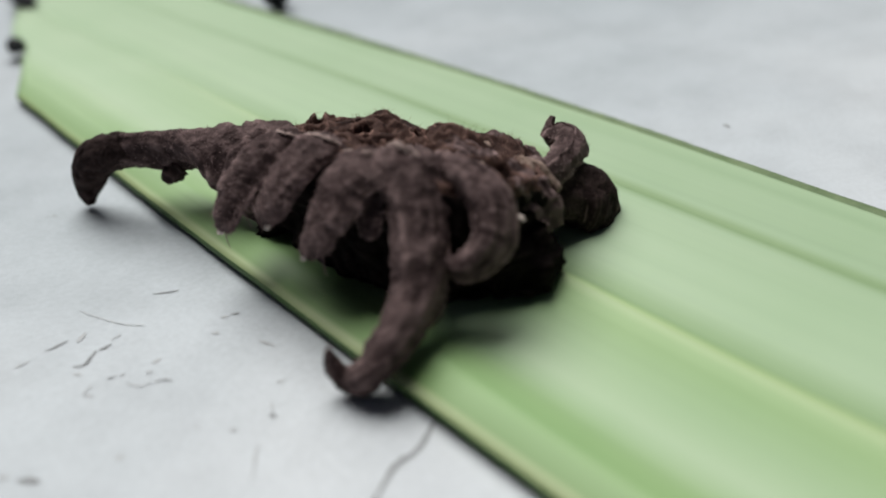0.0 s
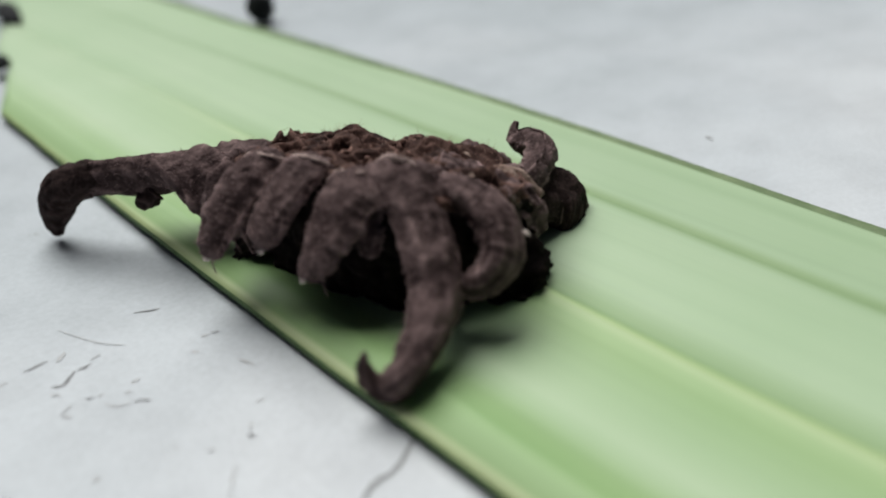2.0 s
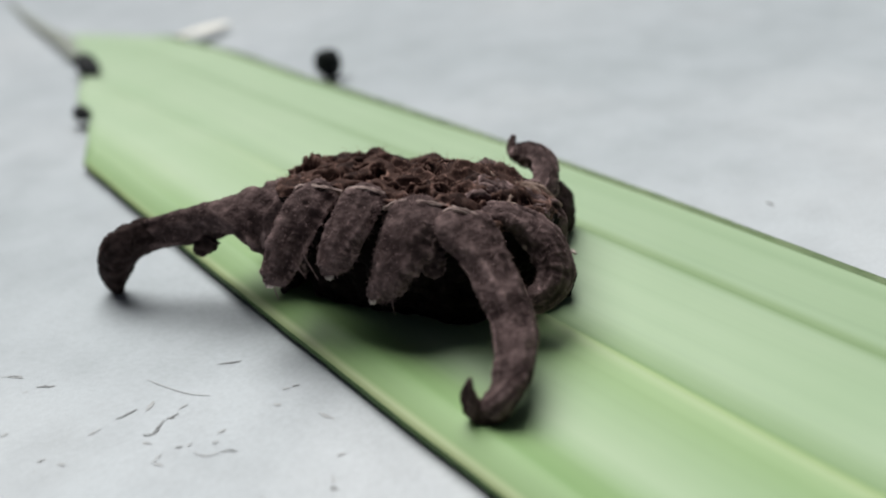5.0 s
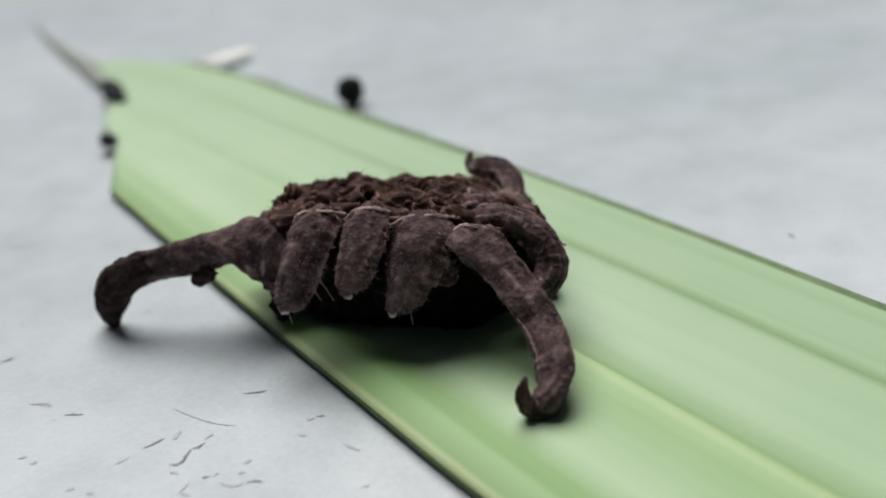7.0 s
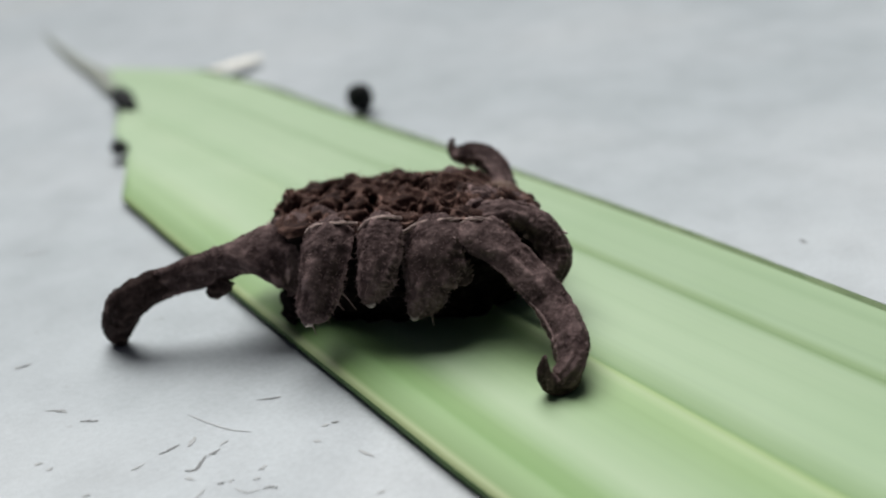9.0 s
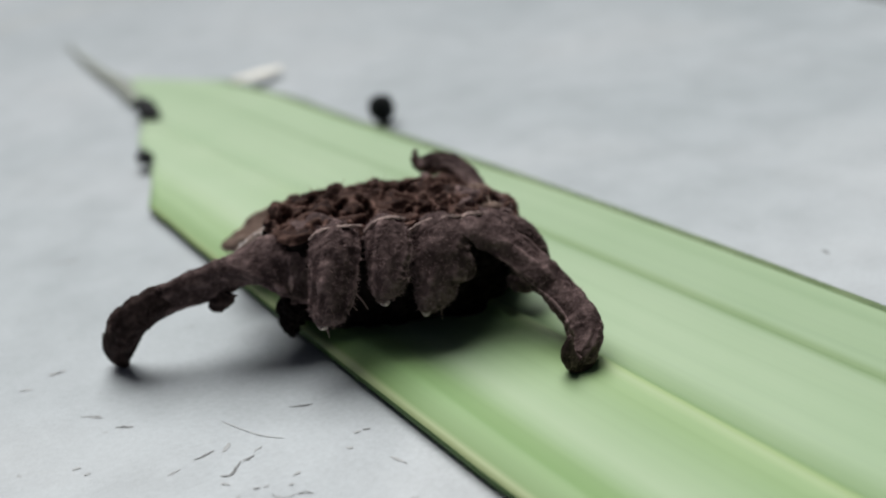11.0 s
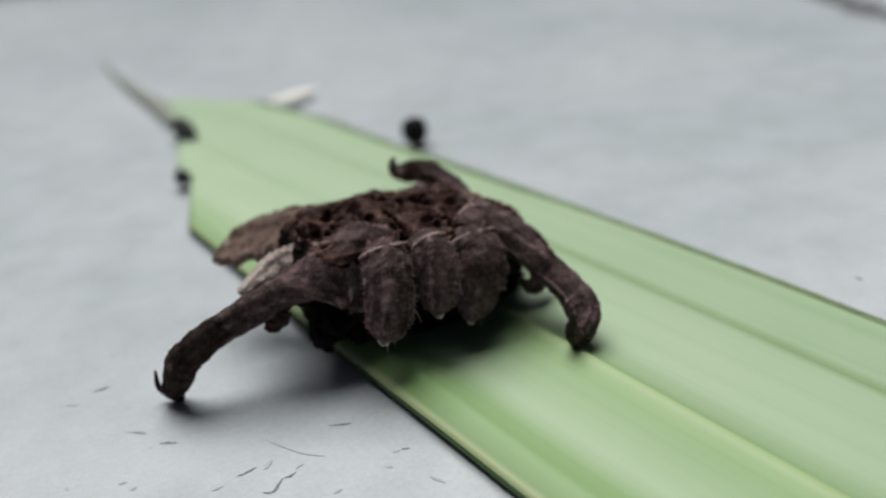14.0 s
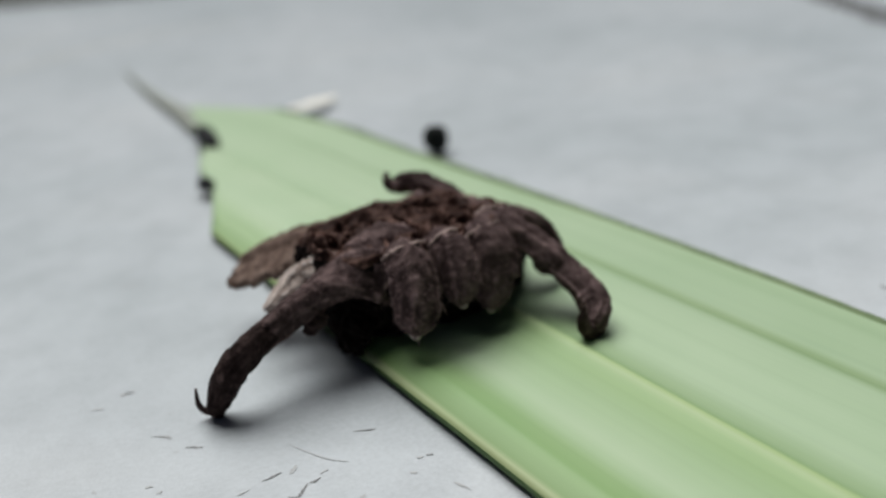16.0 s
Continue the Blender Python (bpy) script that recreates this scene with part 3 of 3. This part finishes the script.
# the long curved lobe at the other end, with its curled tip
claw = part("claw", lobe([(-0.056, -0.030, 0.130, 0.026, 0.008), (-0.035, -0.049, 0.141, 0.033, 0.010), (-0.008, -0.062, 0.120, 0.0275, 0.013), (0.020, -0.084, 0.092, 0.0260, 0.0165), (0.042, -0.107, 0.069, 0.0240, 0.0175), (0.053, -0.136, 0.055, 0.0200, 0.0215), (0.056, -0.158, 0.043, 0.0178, 0.0225), (0.055, -0.172, 0.034, 0.0140, 0.0200), (0.048, -0.180, 0.025, 0.0145, 0.0170), (0.040, -0.185, 0.021, 0.0120, 0.0115), (0.033, -0.191, 0.027, 0.0098, 0.0092), (0.030, -0.195, 0.041, 0.0068, 0.0062), (0.033, -0.196, 0.058, 0.002, 0.002)],
                         (0.78, 0.62, -0.05), side_end=(0.61, -0.06, -0.70), n=130, around=40, bow=0.10, rough=0.20, seed=11, flute=0.08, ragged=0.14), HIDE, caterpillar, "curved claw-like brown lobe")
part("hook", lobe([(0.053, -0.174, 0.026, 0.0140, 0.0140), (0.047, -0.181, 0.022, 0.0144, 0.0142), (0.039, -0.186, 0.019, 0.0125, 0.0118), (0.032, -0.191, 0.026, 0.0102, 0.0096), (0.029, -0.195, 0.041, 0.0072, 0.0066), (0.033, -0.196, 0.059, 0.002, 0.002)], (0.61, -0.06, -0.70), n=40, around=16, rough=0.2, seed=12), HIDE_DARK, claw, "blackish curled tip")
rim(((-0.064, -0.052, 0.148), (-0.042, -0.050, 0.156), (-0.018, -0.044, 0.147), (-0.004, -0.050, 0.130)), 12, claw)
fuzz(claw, 700, 0.00045, 33, HIDE, -0.8)
web = part("web", lobe([(-0.070, -0.055, 0.130, 0.012, 0.004), (-0.062, -0.070, 0.116, 0.016, 0.004), (-0.052, -0.080, 0.100, 0.015, 0.004), (-0.044, -0.084, 0.086, 0.006, 0.003)], (1, 0.3, 0.2), n=40, around=20, bow=0.1, rough=0.4, seed=14, ragged=0.7), HIDE, caterpillar, "torn brown fold beside the root")

# the lobe that curls back on itself, leaving an open eye
loop = part("loop", lobe([(-0.036, -0.014, 0.128, 0.0168, 0.0132), (-0.006, -0.012, 0.132, 0.0189, 0.0158), (0.022, -0.013, 0.123, 0.0199, 0.0178), (0.044, -0.018, 0.107, 0.0199, 0.0185), (0.054, -0.032, 0.086, 0.0189, 0.0178), (0.048, -0.047, 0.071, 0.0150, 0.0150), (0.034, -0.054, 0.065, 0.0115, 0.0115), (0.022, -0.054, 0.068, 0.0080, 0.0065), (0.016, -0.050, 0.074, 0.0042, 0.0033)],
                         (-0.46, 0.77, -0.44), n=100, around=40, bow=0.10, rough=0.20, seed=13, flute=0.10, ragged=0.2), HIDE, caterpillar, "lobe curled round an open eye")
fuzz(loop, 420, 0.00045, 35, HIDE, -0.8)
part("tip", lobe([(0.058, -0.008, 0.102, 0.002, 0.0015), (0.064, -0.006, 0.101, 0.0022, 0.0016), (0.068, -0.005, 0.098, 0.001, 0.001)], (0, 1, 0), n=12, around=10, rough=0.8, seed=29, ragged=0.6), HIDE_TIP, loop, "pale broken point")

# the far end: a round drooping knob, a raised hook and the wrinkled skin between them
knob = part("knob", lobe([(-0.024, 0.105, 0.076, 0.025, 0.021), (-0.024, 0.142, 0.074, 0.033, 0.029), (-0.018, 0.170, 0.063, 0.038, 0.032), (-0.015, 0.186, 0.045, 0.034, 0.027), (-0.017, 0.192, 0.026, 0.019, 0.016)], (0.8, -0.6, 0), bow=0.35, rough=0.13, seed=15, ragged=0.10, flute=0.1), HIDE_DARK, caterpillar, "dark rounded lobe")
fuzz(knob, 260, 0.0004, 37, HIDE_DARK, -0.8)
# low lobe, enlarged and blackened for the deep shade under the body
part("underlobe_shade", lobe([(-0.010, 0.030, 0.084, 0.050, 0.020), (0.014, 0.034, 0.068, 0.052, 0.020), (0.028, 0.034, 0.040, 0.046, 0.018), (0.030, 0.032, 0.016, 0.032, 0.014)], (0.2, 1, 0), bow=0.15, rough=0.3, seed=17, ragged=0.2), BELLY_SHADE, caterpillar)
# added mass, painted black where shade lies below the arm's root
part("underlobe_shade", lobe([(-0.215, -0.020, 0.078, 0.040, 0.018), (-0.245, -0.026, 0.060, 0.040, 0.018), (-0.258, -0.028, 0.036, 0.034, 0.014), (-0.260, -0.028, 0.016, 0.020, 0.010)], (0.1, 1, 0), bow=0.15, rough=0.3, seed=41, ragged=0.2), BELLY_SHADE, caterpillar)
neck = part("neck", lobe([(-0.105, 0.050, 0.122, 0.042, 0.014), (-0.088, 0.100, 0.122, 0.042, 0.013), (-0.074, 0.138, 0.110, 0.034, 0.011), (-0.066, 0.160, 0.086, 0.022, 0.009)], (1, 0.2, 0), n=60, bow=0.25, rough=0.35, seed=18, ragged=0.3, flute=0.2), HIDE, caterpillar)
hook = part("hook", lobe([(-0.012, 0.080, 0.092, 0.024, 0.018), (-0.008, 0.116, 0.102, 0.020, 0.016), (-0.013, 0.150, 0.110, 0.018, 0.015), (-0.026, 0.176, 0.116, 0.018, 0.015), (-0.044, 0.189, 0.119, 0.0170, 0.0145), (-0.058, 0.194, 0.117, 0.0155, 0.0135), (-0.070, 0.199, 0.118, 0.012, 0.011), (-0.075, 0.203, 0.126, 0.007, 0.006), (-0.073, 0.206, 0.136, 0.003, 0.003)],
                         (0.5, -0.3, 0.8), n=90, around=28, rough=0.22, seed=19, ragged=0.15, flute=0.12), HIDE, caterpillar, "raised curled hook")
fuzz(hook, 300, 0.0005, 39, HIDE, -0.8)
part("spike", lobe([(-0.020, 0.170, 0.080, 0.012, 0.008), (-0.016, 0.186, 0.082, 0.009, 0.006), (-0.017, 0.196, 0.086, 0.002, 0.002)], (0.8, 0, 0.5), n=20, around=12, rough=0.4, seed=23, ragged=0.4), HIDE_DARK, caterpillar)
sheet = part("sheet", lobe([(-0.050, 0.028, 0.142, 0.040, 0.006), (-0.022, 0.048, 0.130, 0.048, 0.006), (0.004, 0.068, 0.112, 0.048, 0.006), (0.020, 0.080, 0.090, 0.040, 0.006), (0.026, 0.084, 0.066, 0.024, 0.005)], (-0.58, 0.81, 0.0), n=80, around=44, bow=0.22, rough=0.45, seed=21, ragged=0.3, flute=0.6), HIDE, caterpillar, "wrinkled grey-brown skin")
rng = random.Random(5)
for i in range(16):
    x, y = rng.uniform(-0.045, 0.035), rng.uniform(-0.01, 0.11)
    x -= max(0.0, y - 0.05) * 0.4
    q = rng.uniform(0, math.pi)
    run = rng.uniform(0.012, 0.028)
    row = []
    for k in (-1, 0, 1):
        xx, yy = x + k * run * math.cos(q), y + k * run * math.sin(q) * 0.7
        row.append((xx, yy, 0.141 - 0.45 * max(0, xx + 0.03) - 0.24 * max(0, yy - 0.03) + (0.004 if k == 0 else -0.006), 0.0055 if k == 0 else 0.003, 0.004))
    part("wrinkle", lobe(row, (math.sin(q), -math.cos(q), 0.2), n=22, around=14, rough=0.9, seed=20 + i, ragged=0.6), HIDE_FIN if i % 3 == 0 else HIDE, sheet)

# the lobes of the other side
fin = part("lobe", lobe([(-0.210, 0.070, 0.118, 0.042, 0.007), (-0.250, 0.108, 0.110, 0.052, 0.006), (-0.285, 0.138, 0.092, 0.056, 0.005), (-0.306, 0.162, 0.076, 0.052, 0.005), (-0.316, 0.175, 0.068, 0.044, 0.004), (-0.320, 0.182, 0.065, 0.034, 0.003)], (0.66, 0.70, 0.2), n=90, around=48, bow=0.14, rough=0.2, seed=31, flute=0.7, ragged=0.34, flat=0.8), HIDE_FIN, caterpillar, "broad paler brown lobe")
fuzz(fin, 300, 0.0005, 43, HIDE_FIN)
inner = part("lobe", lobe([(-0.240, 0.006, 0.124, 0.012, 0.008), (-0.268, 0.020, 0.120, 0.018, 0.010), (-0.297, 0.029, 0.106, 0.021, 0.010), (-0.324, 0.028, 0.087, 0.018, 0.008), (-0.344, 0.023, 0.074, 0.008, 0.005)], (0.3, 0.9, 0.3), n=50, bow=0.1, rough=0.3, seed=33, ragged=0.35, flute=0.1), HIDE_PALE, caterpillar, "pale bare inner lobe")
part("lobe", lobe([(-0.150, 0.085, 0.122, 0.050, 0.010), (-0.152, 0.120, 0.110, 0.052, 0.009), (-0.155, 0.138, 0.080, 0.042, 0.007), (-0.156, 0.144, 0.044, 0.020, 0.006)], U, bow=0.25, rough=0.3, seed=35, flute=0.4, ragged=0.3), HIDE_FIN, caterpillar)

# loose bristles between the lobes
for x, y, z, dx, dz in ((-0.194, -0.116, 0.102, 0.016, -0.020), (-0.186, -0.112, 0.110, 0.020, -0.030), (-0.086, -0.106, 0.080, 0.002, -0.030), (-0.215, -0.122, 0.078, 0.003, -0.022)):
    part("bristle", lobe([(x, y, z, 0.0009, 0.0008), (x + dx * 0.6, y - 0.005, z + dz * 0.4, 0.0008, 0.0007), (x + dx, y - 0.003, z + dz, 0.0004, 0.0004)], U, n=8, around=6, rough=0.1), HIDE, caterpillar)


# ---- what moves ----
BODY_ROWS = [
    (0, 0.01218, -0.01500, 0.00064, -8.53, -7.12, -83.88),
    (0.5, 0.01288, -0.01595, 0.00027, -8.53, -6.34, -82.75),
    (1, 0.01316, -0.01621, -0.00017, -7.65, -5.73, -82.13),
    (1.5, 0.01444, -0.01548, -0.00022, -6.27, -5.88, -78.81),
    (2, 0.01485, -0.01408, -0.00019, -7.46, -5.05, -75.87),
    (2.5, 0.01483, -0.01229, 0.00022, -10.59, -3.20, -74.45),
    (3, 0.01485, -0.01084, 0.00019, -10.24, -1.02, -73.84),
    (3.5, 0.01569, -0.00937, 0.00031, -6.69, 1.61, -70.24),
    (4, 0.01685, -0.00809, 0.00050, -1.89, 0.44, -66.58),
    (4.5, 0.01824, -0.00636, 0.00045, -2.78, -0.26, -64.94),
    (7, 0.02166, 0.00266, 0.00051, -2.55, 0.03, -48.98),
    (7.5, 0.02215, 0.00390, 0.00050, 0.60, 2.38, -45.07),
    (8, 0.02293, 0.00482, 0.00032, 4.25, 3.62, -40.93),
    (8.5, 0.02378, 0.00569, -0.00006, 5.48, 3.00, -39.53),
    (9, 0.02452, 0.00747, 0.00014, 3.41, -0.30, -41.36),
    (11.5, 0.02298, 0.01460, 0.00046, 1.83, 1.76, -25.62),
    (12, 0.02316, 0.01583, 0.00067, 2.69, 2.91, -22.02),
    (12.5, 0.02330, 0.01741, 0.00056, 3.76, 4.46, -17.44),
    (13, 0.02327, 0.01837, -0.00015, 6.51, 5.73, -17.15),
    (13.5, 0.02373, 0.01980, -0.00026, 7.91, 5.95, -15.61),
    (14, 0.02404, 0.02215, -0.00006, 8.38, 4.72, -10.73),
    (14.5, 0.02461, 0.02407, -0.00013, 8.13, 3.33, -6.85),
    (15, 0.02532, 0.02536, -0.00053, 7.55, 3.07, -5.54),
    (15.5, 0.02573, 0.02654, -0.00077, 6.41, 2.60, -5.39),
    (16, 0.02579, 0.02794, -0.00072, 4.92, 2.01, -3.21),
]

# turn about the upright, lift and reach of the arm and of the curved lobe, in degrees and decimetres, on top of their built pose; for the arm also how far its root is drawn up
ARM_ROWS = [
    (0, 4.38, -18.11, 0.0375, 0.012),
    (0.5, 3.77, -18.07, 0.0338, 0.012),
    (1, 4.96, -17.06, 0.0293, 0.012),
    (1.5, 2.50, -17.59, 0.0261, 0.012),
    (2, 1.16, -16.79, 0.0294, 0.012),
    (2.5, -1.97, -11.35, 0.0324, 0.010),
    (3, -5.88, -9.20, 0.0395, 0.007),
    (3.5, -7.99, -5.27, 0.0340, 0.003),
    (4, -4.60, -6.80, 0.0207, 0.000),
    (4.5, -2.81, -7.85, 0.0164, 0.000),
    (7, -13.45, -7.77, 0.0151, 0.000),
    (7.5, -14.88, -3.67, 0.0159, 0.000),
    (8, -17.71, -2.47, 0.0148, 0.000),
    (8.5, -15.04, -4.04, 0.0100, 0.000),
    (9, -9.30, -8.68, -0.0002, 0.000),
    (11.5, -19.93, -3.55, 0.0009, 0.000),
    (12, -22.83, -1.00, 0.0021, 0.000),
    (12.5, -24.35, 2.41, -0.0013, 0.000),
    (13, -23.08, 3.50, -0.0039, 0.000),
    (13.5, -22.50, 3.63, -0.0075, 0.000),
    (14, -19.85, 2.41, -0.0144, 0.000),
    (14.5, -18.31, 0.11, -0.0238, 0.000),
    (15, -14.70, -1.07, -0.0317, 0.000),
    (15.5, -10.85, -2.88, -0.0329, 0.000),
    (16, -9.90, -3.97, -0.0294, 0.000),
]
CLAW_ROWS = [
    (0, -7.39, 17.00, -0.0130),
    (0.5, -12.70, 15.00, -0.0200),
    (1, -13.06, 12.80, -0.0250),
    (1.5, -6.69, 9.72, -0.0185),
    (2, -0.03, 9.11, -0.0195),
    (2.5, 3.09, 10.29, -0.0055),
    (3, 5.98, 7.65, 0.0007),
    (3.5, 5.80, 2.74, 0.0001),
    (4, 1.53, -1.27, -0.0002),
    (4.5, -0.32, -1.49, 0.0051),
    (7, 0.69, -1.72, 0.0195),
    (7.5, 0.17, -4.62, 0.0104),
    (8, -2.30, -7.63, -0.0030),
    (8.5, -4.10, -10.07, -0.0044),
    (9, -3.02, -8.14, 0.0099),
    (11.5, -1.16, -4.52, 0.0011),
    (12, -2.38, -3.17, -0.0117),
    (12.5, -5.44, -2.13, -0.0270),
    (13, -5.27, -7.43, -0.0347),
    (13.5, -6.96, -10.71, -0.0337),
    (14, -10.34, -10.35, -0.0334),
    (14.5, -13.36, -8.43, -0.0320),
    (15, -16.93, -9.35, -0.0279),
    (15.5, -18.08, -10.63, -0.0171),
    (16, -19.18, -8.37, -0.0175),
]


def limb_pose(root, tip, turn, lift, reach, rise=0.0):
    """A turn about root: first a lift of the line from root to tip, then a turn about the upright; reach: out along that line; rise: straight up."""
    r = Vector(root) * DM
    line = (Vector(tip) - Vector(root)).normalized()
    axis = Vector((0, 0, 1)).cross(line).normalized()
    m = Matrix.Rotation(radians(turn), 4, "Z") @ Matrix.Rotation(radians(lift), 4, axis)
    return Matrix.Translation(r + Vector((0, 0, rise * DM))) @ m @ Matrix.Translation(line * reach * DM - r)


def motions():
    walk(caterpillar, [(t, pose(*p)) for t, *p in BODY_ROWS])
    walk(arm, [(t, limb_pose(ARM_ROOT, (-0.471, -0.109, 0.001), *p)) for t, *p in ARM_ROWS])
    walk(claw, [(t, limb_pose(CLAW_ROOT, (0.094, -0.188, 0.014), *p)) for t, *p in CLAW_ROWS])
    # the curled lobe is shifted a little over time to fit the camera's view
    walk(loop, [(t, pose(x, 0, z)) for t, x, z in ((0, -0.0005, 0.0002), (1.5, -0.0002, 0), (2.5, 0.0003, -0.0005), (3.5, 0.0007, -0.0010), (4.5, 0.0006, -0.0009), (7, 0, 0), (9, 0, 0), (10.2, -0.0007, -0.0006), (11.5, -0.0014, -0.0013), (12.5, -0.0012, -0.0011), (14, -0.0014, -0.0010), (15.3, -0.0007, -0.0003), (16, -0.0005, -0.0002))])
    # the dark rounded lobe is shifted in the first seconds to fit the camera's view
    walk(knob, [(t, pose(0.0009 * f, 0.0004 * f, 0)) for t, f in ((0, 1), (2.5, 1), (3.2, 0.6), (4, 0), (16, 0))])
    for end, root, tip, down in ((fin, (-0.210, 0.070, 0.118), (-0.330, 0.184, 0.064), 5), (inner, (-0.240, 0.000, 0.124), (-0.312, 0.040, 0.078), 6)):
        walk(end, [(t, limb_pose(root, tip, 0, d, 0)) for t, d in ((0, down), (9, down), (10.2, 0.7 * down), (11.5, 0), (16, 0))])


motions()
